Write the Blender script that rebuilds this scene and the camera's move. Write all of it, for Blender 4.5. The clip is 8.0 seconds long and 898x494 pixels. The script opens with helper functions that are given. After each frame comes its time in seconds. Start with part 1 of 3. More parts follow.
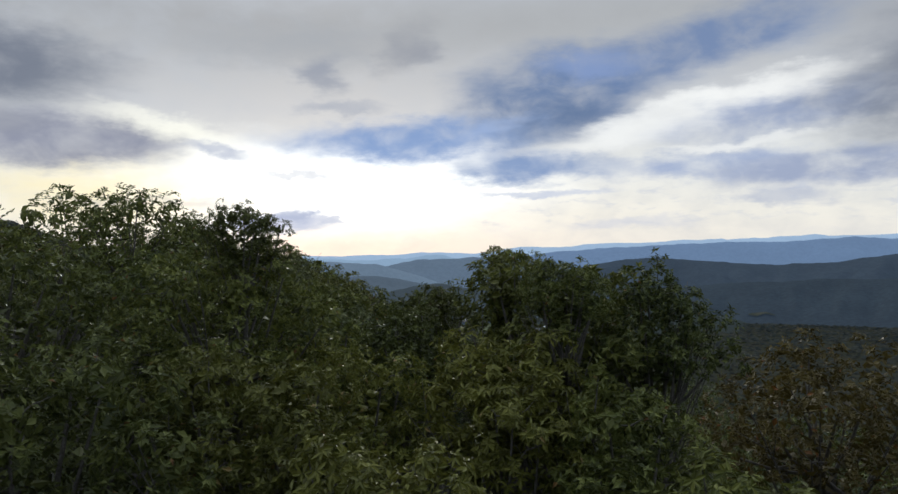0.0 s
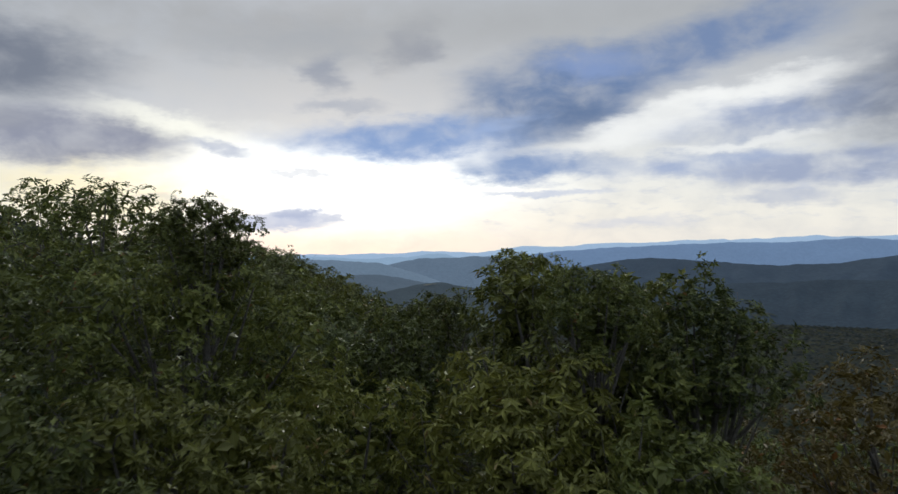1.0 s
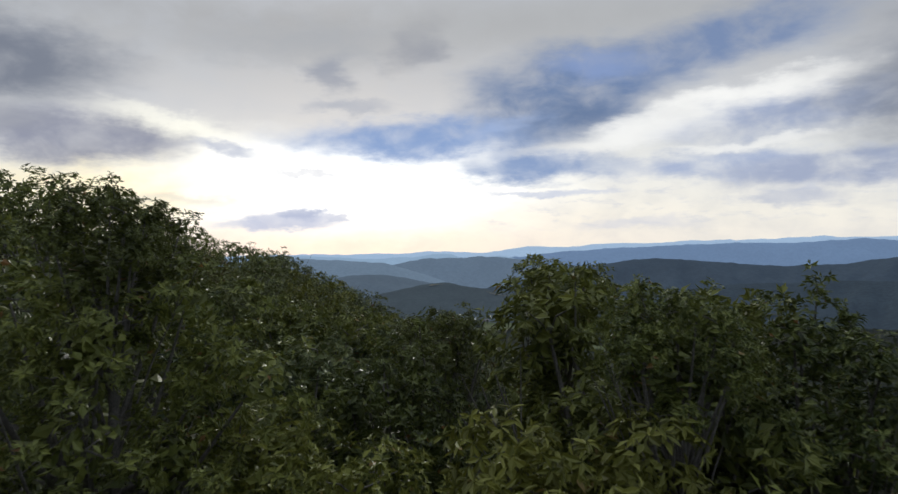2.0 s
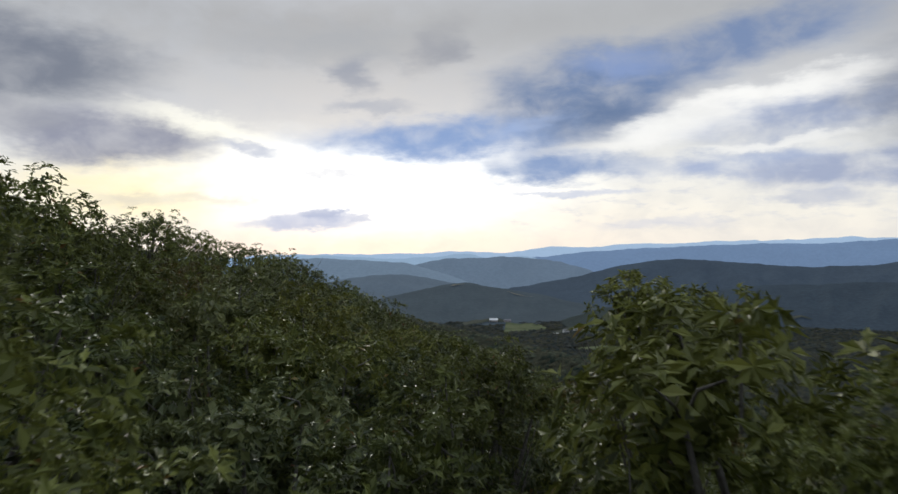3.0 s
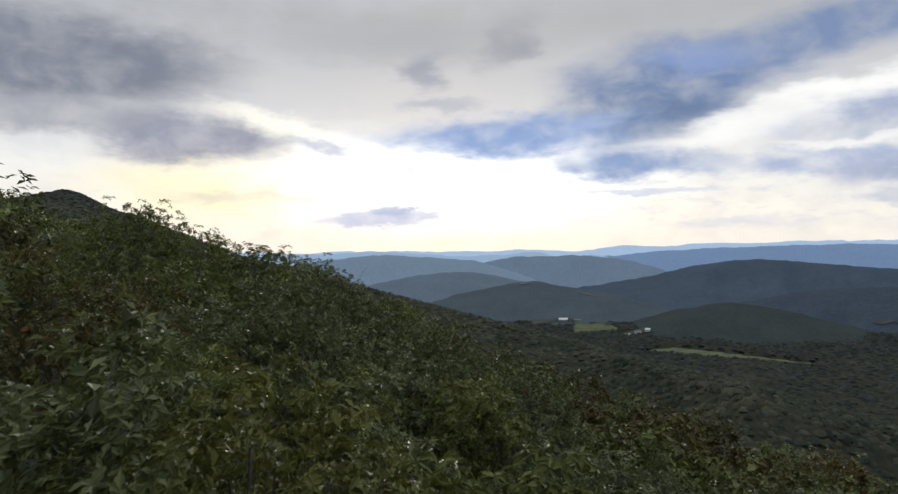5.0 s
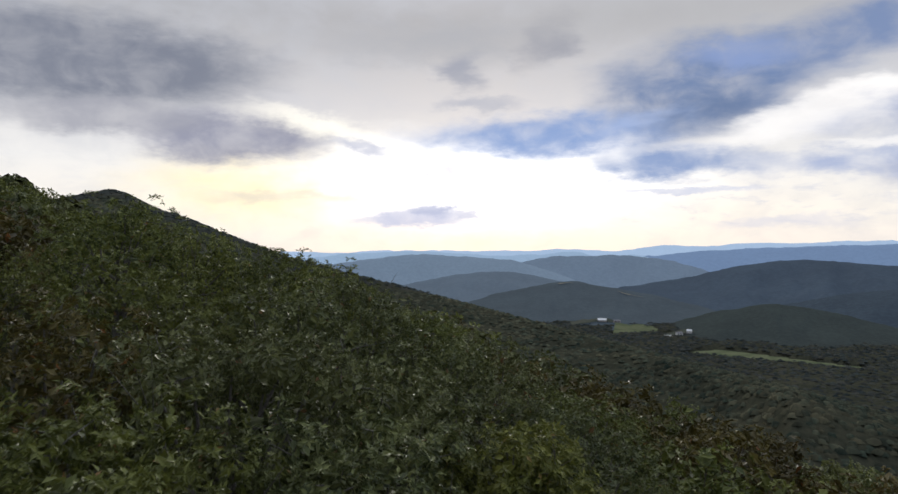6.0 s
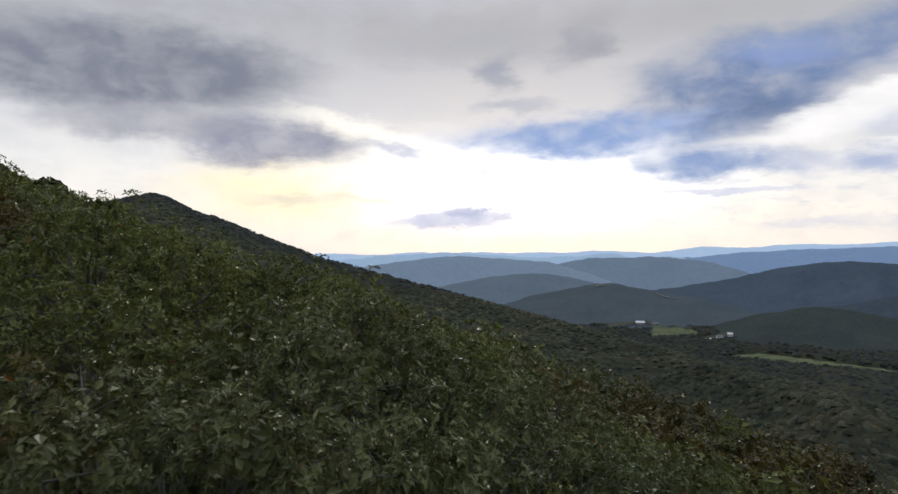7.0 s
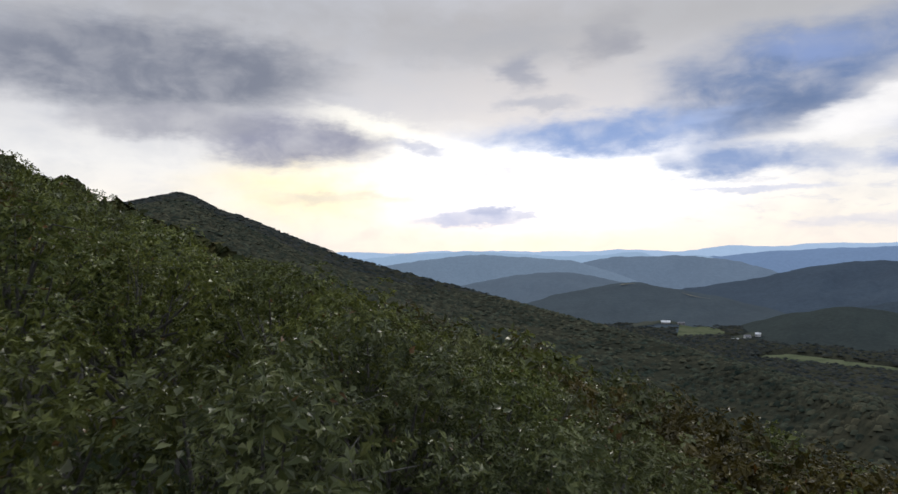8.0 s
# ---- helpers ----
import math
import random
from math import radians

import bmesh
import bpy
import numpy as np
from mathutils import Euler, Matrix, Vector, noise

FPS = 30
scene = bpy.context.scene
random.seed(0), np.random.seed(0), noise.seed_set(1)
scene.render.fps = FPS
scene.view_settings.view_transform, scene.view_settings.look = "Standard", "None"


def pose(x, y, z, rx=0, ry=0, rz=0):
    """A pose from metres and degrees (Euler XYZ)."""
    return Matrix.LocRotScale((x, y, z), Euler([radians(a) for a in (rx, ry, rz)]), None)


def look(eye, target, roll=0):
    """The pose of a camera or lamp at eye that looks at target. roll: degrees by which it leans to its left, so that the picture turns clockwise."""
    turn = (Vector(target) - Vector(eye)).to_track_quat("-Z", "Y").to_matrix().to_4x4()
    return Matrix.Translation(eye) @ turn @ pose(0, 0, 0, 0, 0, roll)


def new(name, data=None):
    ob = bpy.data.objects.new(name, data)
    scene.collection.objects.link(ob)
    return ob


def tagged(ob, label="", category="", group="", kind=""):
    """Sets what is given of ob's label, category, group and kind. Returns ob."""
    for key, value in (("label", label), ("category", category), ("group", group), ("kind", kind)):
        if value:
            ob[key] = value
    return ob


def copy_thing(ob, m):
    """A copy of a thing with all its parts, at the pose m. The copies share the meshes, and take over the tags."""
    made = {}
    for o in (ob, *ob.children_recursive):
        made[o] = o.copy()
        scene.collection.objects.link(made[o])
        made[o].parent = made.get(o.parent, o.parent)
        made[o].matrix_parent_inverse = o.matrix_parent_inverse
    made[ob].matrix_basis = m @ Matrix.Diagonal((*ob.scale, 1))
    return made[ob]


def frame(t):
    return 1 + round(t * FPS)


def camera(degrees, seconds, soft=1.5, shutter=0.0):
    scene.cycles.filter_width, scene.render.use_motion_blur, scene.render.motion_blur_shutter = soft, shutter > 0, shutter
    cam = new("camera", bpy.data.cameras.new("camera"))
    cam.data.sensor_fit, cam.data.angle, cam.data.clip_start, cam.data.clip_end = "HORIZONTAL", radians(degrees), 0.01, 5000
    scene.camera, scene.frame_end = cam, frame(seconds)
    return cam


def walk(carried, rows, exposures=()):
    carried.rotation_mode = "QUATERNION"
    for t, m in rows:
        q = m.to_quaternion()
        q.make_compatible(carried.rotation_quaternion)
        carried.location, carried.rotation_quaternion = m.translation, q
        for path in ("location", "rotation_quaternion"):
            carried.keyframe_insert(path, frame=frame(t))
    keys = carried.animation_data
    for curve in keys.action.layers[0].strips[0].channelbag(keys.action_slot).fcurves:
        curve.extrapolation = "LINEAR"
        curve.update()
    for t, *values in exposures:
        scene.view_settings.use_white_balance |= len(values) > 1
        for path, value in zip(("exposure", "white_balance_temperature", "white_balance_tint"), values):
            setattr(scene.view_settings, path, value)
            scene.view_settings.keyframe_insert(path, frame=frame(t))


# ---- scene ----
cam = camera(64.3, 8.0, soft=1.5, shutter=0.25)
PATH = [
    (0, (0.603, -1.202, 13.494), (0.603, 8.798, 13.544), -0.9),
    (0.5, (0.61, -0.777, 13.5), (0.605, 9.223, 13.55), -0.8),
    (1, (0.549, 0.802, 13.564), (0.524, 10.802, 13.599), -0.6),
    (2.5, (0.408, 5.139, 13.681), (0.198, 15.134, 13.721), -0.5),
    (3, (0.265, 7.062, 13.749), (-0.135, 17.052, 13.789), -0.4),
    (3.5, (0.117, 8.938, 13.826), (-0.458, 18.923, 13.866), -0.5),
    (4, (-0.069, 10.928, 13.898), (-0.844, 20.898, 13.938), -0.6),
    (4.5, (-0.354, 13.087, 13.95), (-1.424, 23.032, 13.975), -0.3),
    (6, (-1.323, 18.593, 14.162), (-3.203, 28.413, 14.162), 0.2),
    (6.5, (-1.744, 20.274, 14.201), (-3.879, 30.044, 14.206), 0.0),
    (7, (-2.169, 21.972, 14.253), (-4.534, 31.692, 14.278), 0.1),
    (7.5, (-2.643, 23.691, 14.323), (-5.158, 33.371, 14.343), 0.2),
    (8, (-3.175, 25.428, 14.412), (-5.855, 35.063, 14.417), 0.1),
]
walk(cam, [(t, look(eye, target, roll)) for t, eye, target, roll in PATH],
     exposures=((0, 0.0, 5950, 9), (1, 0.0, 5970, 9), (2.5, 0.05, 6080, 10), (4.5, 0.13, 6100, 10), (6, 0.15, 6120, 13), (8, 0.15, 6080, 13)))


# ---- world, sun and exposure ----
from mathutils.bvhtree import BVHTree


class Nodes:
    """Short ways to lay and link the nodes of one tree."""

    def __init__(self, tree):
        self.tree = tree
        tree.nodes.clear()

    def link(self, value, socket):
        if isinstance(value, bpy.types.NodeSocket):
            self.tree.links.new(value, socket)
        else:
            socket.default_value = value

    def math(self, op, a, b=0.0, c=0.0, clamp=False):
        n = self.tree.nodes.new("ShaderNodeMath")
        n.operation, n.use_clamp = op, clamp
        for value, socket in zip((a, b, c), n.inputs):
            self.link(value, socket)
        return n.outputs[0]

    def mix(self, factor, a, b, blend="MIX"):
        n = self.tree.nodes.new("ShaderNodeMix")
        n.data_type, n.blend_type, n.clamp_factor = "RGBA", blend, True
        self.link(factor, n.inputs[0])
        for value, socket in ((a, n.inputs[6]), (b, n.inputs[7])):
            self.link((*value, 1) if isinstance(value, tuple) else value, socket)
        return n.outputs[2]

    def noise(self, vector, scale, detail=3.0, rough=0.55, distort=0.0):
        n = self.tree.nodes.new("ShaderNodeTexNoise")
        if vector is not None:
            self.link(vector, n.inputs["Vector"])
        n.inputs["Scale"].default_value = scale
        n.inputs["Detail"].default_value = detail
        n.inputs["Roughness"].default_value = rough
        n.inputs["Distortion"].default_value = distort
        return n.outputs[0]

    def ramp(self, value, *stops, smooth=False):
        n = self.tree.nodes.new("ShaderNodeValToRGB")
        self.link(value, n.inputs[0])
        if smooth:
            n.color_ramp.interpolation = "EASE"
        while len(n.color_ramp.elements) < len(stops):
            n.color_ramp.elements.new(0.5)
        for element, (at, colour) in zip(n.color_ramp.elements, stops):
            element.position, element.color = at, (*colour, 1)
        return n.outputs[0]

    def range(self, value, a, b, c=0.0, d=1.0):
        n = self.tree.nodes.new("ShaderNodeMapRange")
        n.interpolation_type = "SMOOTHSTEP"
        for v, socket in zip((value, a, b, c, d), n.inputs):
            self.link(v, socket)
        return n.outputs[0]


SUN_BEARING, SUN_HEIGHT = -9.0, 6.5

world = bpy.data.worlds.new("evening_sky")
scene.world = world
world.use_nodes = True
w = Nodes(world.node_tree)
place = w.tree.nodes.new("ShaderNodeTexCoord").outputs["Generated"]
split = w.tree.nodes.new("ShaderNodeSeparateXYZ")
w.link(place, split.inputs[0])
bearing = w.math("MULTIPLY", w.math("ARCTAN2", split.outputs[0], split.outputs[1]), 57.2958)
height = w.math("MULTIPLY", w.math("ARCSINE", split.outputs[2]), 57.2958)
flat = w.tree.nodes.new("ShaderNodeCombineXYZ")
w.link(w.math("MULTIPLY", bearing, 0.30), flat.inputs[0])
w.link(height, flat.inputs[1])
flat = flat.outputs[0]
# ragged edges: two scales of wander
wander_a = w.math("SUBTRACT", w.noise(flat, 0.28, 4.0, 0.6), 0.5)
flat_b = w.tree.nodes.new("ShaderNodeVectorMath")
w.link(flat, flat_b.inputs[0])
flat_b.inputs[1].default_value = (31.7, 12.3, 4.0)
wander_b = w.math("SUBTRACT", w.noise(flat_b.outputs[0], 0.42, 5.0, 0.65), 0.5)
round_ = w.tree.nodes.new("ShaderNodeCombineXYZ")
w.link(w.math("MULTIPLY", bearing, 0.62), round_.inputs[0])
w.link(height, round_.inputs[1])
round_ = round_.outputs[0]
billow = w.math("SUBTRACT", w.noise(round_, 0.85, 4.0, 0.55), 0.5)
bx = w.math("MULTIPLY_ADD", billow, 2.4, w.math("MULTIPLY_ADD", wander_a, 9.0, bearing))
by = w.math("MULTIPLY_ADD", billow, 1.2, w.math("MULTIPLY_ADD", wander_b, 2.7, height))
grain = w.noise(round_, 0.45, 5.0, 0.55, 0.3)

sky = w.tree.nodes.new("ShaderNodeTexSky")
sky.sky_type, sky.sun_disc = "NISHITA", False
sky.sun_elevation, sky.sun_rotation = radians(SUN_HEIGHT), radians(360 + SUN_BEARING)
clear = w.mix(1.0, sky.outputs[0], (0.10, 0.10, 0.10), "MULTIPLY")

# the high veil of cloud: bright and creamy low down, grey above
veil = w.ramp(w.math("DIVIDE", height, 40.0, clamp=True),
              (0.0, (0.92, 0.84, 0.72)), (0.07, (0.95, 0.88, 0.75)), (0.16, (0.86, 0.83, 0.76)),
              (0.28, (0.63, 0.615, 0.60)), (0.44, (0.43, 0.425, 0.42)), (0.62, (0.60, 0.62, 0.65)), (1.0, (1.0, 1.03, 1.08)))
# away from the sun the cloud cover is even and bluish
sunward = w.math("COSINE", w.math("DIVIDE", w.math("SUBTRACT", bearing, SUN_BEARING), 57.2958))
sunward = w.math("MAXIMUM", w.range(sunward, -0.1, 0.75), w.range(height, 24.0, 58.0))
veil = w.mix(sunward, (0.36, 0.39, 0.44), veil)
veil = w.mix(w.range(grain, 0.35, 0.75, 0.0, 0.35), veil, (0.55, 0.56, 0.58))
colour = w.mix(w.range(height, 8.0, 60.0, 0.96, 0.80), clear, veil)


def blob(cx, cy, rx, ry, soft, lean=0.0):
    """A ragged patch of sky round a bearing and a height in degrees: 1 within, 0 outside."""
    dx, dy = w.math("SUBTRACT", bx, cx), w.math("SUBTRACT", by, cy)
    dy = w.math("MULTIPLY_ADD", dx, -lean, dy)
    d = w.math("SQRT", w.math("ADD", w.math("POWER", w.math("DIVIDE", dx, rx), 2.0),
                              w.math("POWER", w.math("DIVIDE", dy, ry), 2.0)))
    return w.range(d, 1.0 + soft, 1.0 - soft)


def cloud(cx, cy, rx, ry, soft, tone, amount, lean=0.0, rough=0.35):
    global colour
    mask = w.math("MULTIPLY", blob(cx, cy, rx, ry, soft, lean), w.range(grain, 0.25, 0.65, 1.0 - rough, 1.0))
    colour = w.mix(w.math("MULTIPLY", mask, amount), colour, tone)


GREY, SLATE, WHITE = (0.19, 0.205, 0.245), (0.12, 0.165, 0.26), (0.98, 0.94, 0.86)
WARM = (1.15, 0.95, 0.50)
cloud(-8.5, 5.2, 12.0, 2.8, 0.9, (1.7, 1.62, 1.42), 0.95, 0.0, 0.1)
cloud(-26.5, 4.4, 6.5, 2.2, 0.8, WARM, 0.7)
cloud(-22.0, 9.4, 5.0, 1.0, 0.6, (1.15, 1.08, 0.88), 0.8, -0.15)
cloud(-38, 13.2, 12.5, 3.1, 0.4, GREY, 0.95)
cloud(-27.8, 8.2, 6.5, 1.9, 0.4, (0.27, 0.275, 0.34), 0.92)
cloud(-37, 9.4, 6.5, 1.3, 0.5, (0.33, 0.33, 0.36), 0.8)
cloud(-12, 16.0, 9, 1.6, 0.8, (0.40, 0.40, 0.40), 0.7)
cloud(-9.8, 13.8, 1.7, 1.2, 0.6, (0.33, 0.34, 0.38), 0.8)
cloud(-3.0, 16.0, 2.2, 1.7, 0.6, (0.33, 0.33, 0.35), 0.8, 0.4)
cloud(-8.7, 11.4, 2.6, 0.5, 0.6, (0.42, 0.43, 0.47), 0.7)
cloud(9, 17.8, 14, 1.6, 0.7, (0.46, 0.45, 0.43), 0.7)
cloud(9.2, 12.3, 7.6, 3.3, 0.44, (0.125, 0.195, 0.345), 0.90, 0.05, 0.5)
cloud(20.5, 15.2, 8.5, 2.0, 0.55, (0.16, 0.23, 0.39), 0.88, 0.15, 0.5)
cloud(-2.6, 8.8, 9.6, 1.7, 0.50, (0.215, 0.325, 0.56), 0.92, 0.03)
cloud(6.3, 6.5, 5.4, 1.15, 0.48, (0.19, 0.285, 0.49), 0.90, 0.04)
cloud(8.6, 10.0, 4.5, 1.6, 0.7, SLATE, 0.40, 0.2)
cloud(4.0, 9.6, 2.6, 0.6, 0.8, (0.42, 0.50, 0.68), 0.6, 0.3)
cloud(11.0, 14.2, 4.0, 1.0, 0.7, (0.30, 0.38, 0.60), 0.6)
cloud(18, 9.7, 9.0, 1.3, 0.45, WHITE, 0.85, 0.20)
cloud(24, 11.6, 6.0, 0.7, 0.6, WHITE, 0.6, 0.15)
cloud(26, 9.6, 7.5, 1.3, 0.6, (0.27, 0.33, 0.49), 0.80, 0.12, 0.6)
cloud(19, 6.2, 7.0, 0.9, 0.6, (0.32, 0.39, 0.57), 0.78, 0.04, 0.6)
cloud(22, 7.6, 4.0, 0.35, 0.6, WHITE, 0.6, 0.06)
cloud(28, 5.4, 6.5, 1.1, 0.6, (0.28, 0.33, 0.48), 0.80, 0.03, 0.6)
cloud(25, 3.5, 3.0, 0.6, 0.6, (0.38, 0.42, 0.54), 0.75)
cloud(37, 11.5, 9.0, 5.0, 0.5, GREY, 0.85, 0.10)
cloud(-18.0, 7.6, 2.6, 0.5, 0.6, (0.40, 0.43, 0.54), 0.7, -0.12)
cloud(-12.8, 6.2, 3.0, 0.25, 0.5, (0.66, 0.64, 0.66), 0.8)
cloud(-20.4, 4.1, 4.2, 0.4, 0.8, (0.66, 0.60, 0.52), 0.5)
cloud(-27.0, 3.9, 3.0, 0.4, 0.8, (0.58, 0.54, 0.50), 0.5)
cloud(-12.8, 2.35, 4.8, 0.70, 0.40, (0.52, 0.54, 0.66), 0.85, 0.03, 0.2)
cloud(-11.6, 3.0, 1.7, 0.55, 0.4, (0.50, 0.52, 0.63), 0.9)
cloud(-8.6, 2.75, 0.9, 0.22, 0.5, (0.56, 0.57, 0.66), 0.8)
cloud(7.0, 4.4, 4.5, 0.30, 0.5, (0.60, 0.62, 0.70), 0.8)
cloud(14.0, 2.0, 4.5, 0.4, 0.7, (0.62, 0.62, 0.68), 0.5)
# thin streaks through the bright band
streak = w.noise(flat, 1.5, 5.0, 0.6, 0.4)
streak = w.math("MULTIPLY", w.range(streak, 0.50, 0.75, 0.0, 0.45), w.math("MULTIPLY", w.range(height, 0.6, 2.5), w.range(height, 9.0, 5.0)))
colour = w.mix(w.math("MULTIPLY", streak, w.range(bearing, -9.0, 6.0, 0.25, 1.0)), colour, (0.55, 0.57, 0.64))
below = w.range(height, -1.5, -0.2)
colour = w.mix(below, (0.10, 0.12, 0.15), colour)
back = w.tree.nodes.new("ShaderNodeBackground")
w.link(colour, back.inputs[0])
back.inputs[1].default_value = 1.0
out = w.tree.nodes.new("ShaderNodeOutputWorld")
w.tree.links.new(back.outputs[0], out.inputs[0])

sun = new("sun", bpy.data.lights.new("sun", "SUN"))
sun.data.energy, sun.data.angle, sun.data.color = 1.2, radians(12), (1.0, 0.92, 0.78)
towards = Vector((math.sin(radians(SUN_BEARING)), math.cos(radians(SUN_BEARING)), math.tan(radians(SUN_HEIGHT + 12))))
sun.matrix_world = look(towards * 60, (0, 0, 0))


# ---- materials ----
def material(name):
    m = bpy.data.materials.new(name)
    m.use_nodes = True
    return m, Nodes(m.node_tree)


def finish(m, n, base, rough=0.8, bump=None, strength=0.3, distance=0.05, thin=0.0, haze_glow=None, spec=0.5):
    p = n.tree.nodes.new("ShaderNodeBsdfPrincipled")
    n.link((*base, 1) if isinstance(base, tuple) else base, p.inputs["Base Color"])
    n.link(rough, p.inputs["Roughness"])
    p.inputs["Specular IOR Level"].default_value = spec
    # emission that stands in for the haze before distant hills
    if haze_glow:
        p.inputs["Emission Color"].default_value = (*haze_glow, 1)
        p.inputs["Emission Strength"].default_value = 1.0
    if bump is not None:
        b = n.tree.nodes.new("ShaderNodeBump")
        b.inputs["Strength"].default_value, b.inputs["Distance"].default_value = strength, distance
        n.link(bump, b.inputs["Height"])
        n.link(b.outputs[0], p.inputs["Normal"])
    shader = p.outputs[0]
    if thin:
        t = n.tree.nodes.new("ShaderNodeBsdfTranslucent")
        n.link(base, t.inputs[0])
        s = n.tree.nodes.new("ShaderNodeMixShader")
        s.inputs[0].default_value = thin
        n.link(shader, s.inputs[1])
        n.link(t.outputs[0], s.inputs[2])
        shader = s.outputs[0]
    o = n.tree.nodes.new("ShaderNodeOutputMaterial")
    n.link(shader, o.inputs[0])
    return m


def leaves_of(name, dark, mid, light, odd, share=0.03, thin=0.18):
    """Leaf: a tone for each leaf, a lean for each tree, some turned leaves."""
    m, n = material(name)
    island = n.tree.nodes.new("ShaderNodeNewGeometry").outputs["Random Per Island"]
    own = n.tree.nodes.new("ShaderNodeObjectInfo").outputs["Random"]
    where = n.tree.nodes.new("ShaderNodeTexCoord").outputs["Object"]
    tone = n.ramp(island, (0.0, dark), (0.55, mid), (1.0, light))
    clumps = n.noise(where, 1.3, 2.0)
    tone = n.mix(n.range(clumps, 0.42, 0.70, 0.0, 0.55), tone, light)
    tone = n.mix(n.math("MULTIPLY", own, 0.30), tone, (mid[0] * 1.5, mid[1] * 1.05, mid[2] * 0.8))
    kind = n.math("FRACT", n.math("MULTIPLY", own, 7.31))
    tone = n.mix(1.0, tone, n.ramp(kind, (0.0, (0.72, 0.74, 0.76)), (0.5, (0.95, 0.95, 0.95)), (1.0, (1.22, 1.20, 1.14))), "MULTIPLY")
    other = n.math("FRACT", n.math("MULTIPLY", island, 37.0))
    tone = n.mix(n.math("MULTIPLY", n.math("LESS_THAN", other, share), 0.85), tone, odd)
    vein = n.noise(where, 60.0, 2.0)
    return finish(m, n, tone, n.range(vein, 0.3, 0.7, 0.46, 0.62), vein, 0.25, 0.004, thin, spec=0.32)


LEAF_OAK = leaves_of("oak_leaf", (0.020, 0.029, 0.009), (0.075, 0.097, 0.022), (0.180, 0.202, 0.049), (0.20, 0.10, 0.035), 0.006)
LEAF_LIGHT = leaves_of("light_leaf", (0.025, 0.036, 0.009), (0.098, 0.118, 0.022), (0.209, 0.222, 0.050), (0.24, 0.17, 0.06), 0.010)
LEAF_GREY = leaves_of("grey_green_leaf", (0.018, 0.028, 0.012), (0.069, 0.089, 0.032), (0.168, 0.187, 0.072), (0.19, 0.10, 0.05), 0.006)
LEAF_RUSSET = leaves_of("russet_leaf", (0.022, 0.022, 0.006), (0.064, 0.056, 0.014), (0.108, 0.091, 0.022), (0.20, 0.08, 0.02), 0.02)


def bark_of():
    m, n = material("bark")
    where = n.tree.nodes.new("ShaderNodeTexCoord").outputs["Object"]
    plates = n.noise(where, 14.0, 5.0, 0.7, 0.8)
    tone = n.ramp(plates, (0.3, (0.045, 0.041, 0.034)), (0.6, (0.13, 0.12, 0.105)), (0.8, (0.26, 0.25, 0.225)))
    return finish(m, n, tone, 0.9, plates, 0.6, 0.02)


BARK = bark_of()


def forest_of(name, low, mid, high, size, haze_glow=None, relief=0.5):
    """Wooded land seen from afar: crowns, stands and gaps; the optional emission imitates haze."""
    m, n = material(name)
    where = n.tree.nodes.new("ShaderNodeTexCoord").outputs["Object"]
    island = n.tree.nodes.new("ShaderNodeNewGeometry").outputs["Random Per Island"]
    crowns = n.noise(where, 1.0 / size, 3.0, 0.6)
    stands = n.noise(where, 0.09 / size, 4.0, 0.6)
    both = n.math("ADD", n.math("MULTIPLY", crowns, 0.55), n.math("MULTIPLY", stands, 0.45))
    tone = n.ramp(both, (0.40, low), (0.5, mid), (0.60, high))
    tone = n.mix(n.math("MULTIPLY", island, 0.45), tone, (high[0] * 1.25, high[1] * 0.95, high[2] * 0.8))
    other = n.math("FRACT", n.math("MULTIPLY", island, 17.0))
    tone = n.mix(1.0, tone, n.ramp(other, (0.0, (0.62, 0.64, 0.66)), (1.0, (1.30, 1.30, 1.26))), "MULTIPLY")
    return finish(m, n, tone, 0.9, crowns, 0.6, size * relief, 0.0, haze_glow, 0.0)


FOREST = forest_of("woodland", (0.026, 0.035, 0.017), (0.044, 0.054, 0.025), (0.074, 0.072, 0.032), 1.2)
# farther woods: a bluish cast for haze is put into the base colour
HAZED_SPUR_FOREST = forest_of("hazed_spur_woodland", (0.020, 0.030, 0.025), (0.038, 0.050, 0.038), (0.068, 0.072, 0.050), 5.0, None, 0.10)


# bluer again, as painted haze for the farthest woods
HAZED_FAR_FOREST = forest_of("hazed_far_woodland", (0.019, 0.026, 0.028), (0.030, 0.039, 0.039), (0.048, 0.054, 0.048), 9.0, None, 0.10)


def litter_of():
    m, n = material("leaf_litter")
    where = n.tree.nodes.new("ShaderNodeTexCoord").outputs["Object"]
    fine, wide = n.noise(where, 5.0, 5.0, 0.65), n.noise(where, 0.02, 4.0)
    tone = n.ramp(fine, (0.3, (0.022, 0.024, 0.012)), (0.55, (0.040, 0.042, 0.022)), (0.8, (0.065, 0.060, 0.032)))
    tone = n.mix(n.range(wide, 0.4, 0.6, 0.0, 0.8), tone, (0.030, 0.044, 0.024))
    return finish(m, n, tone, 0.95, fine, 0.6, 0.05, spec=0.0)


LITTER = litter_of()


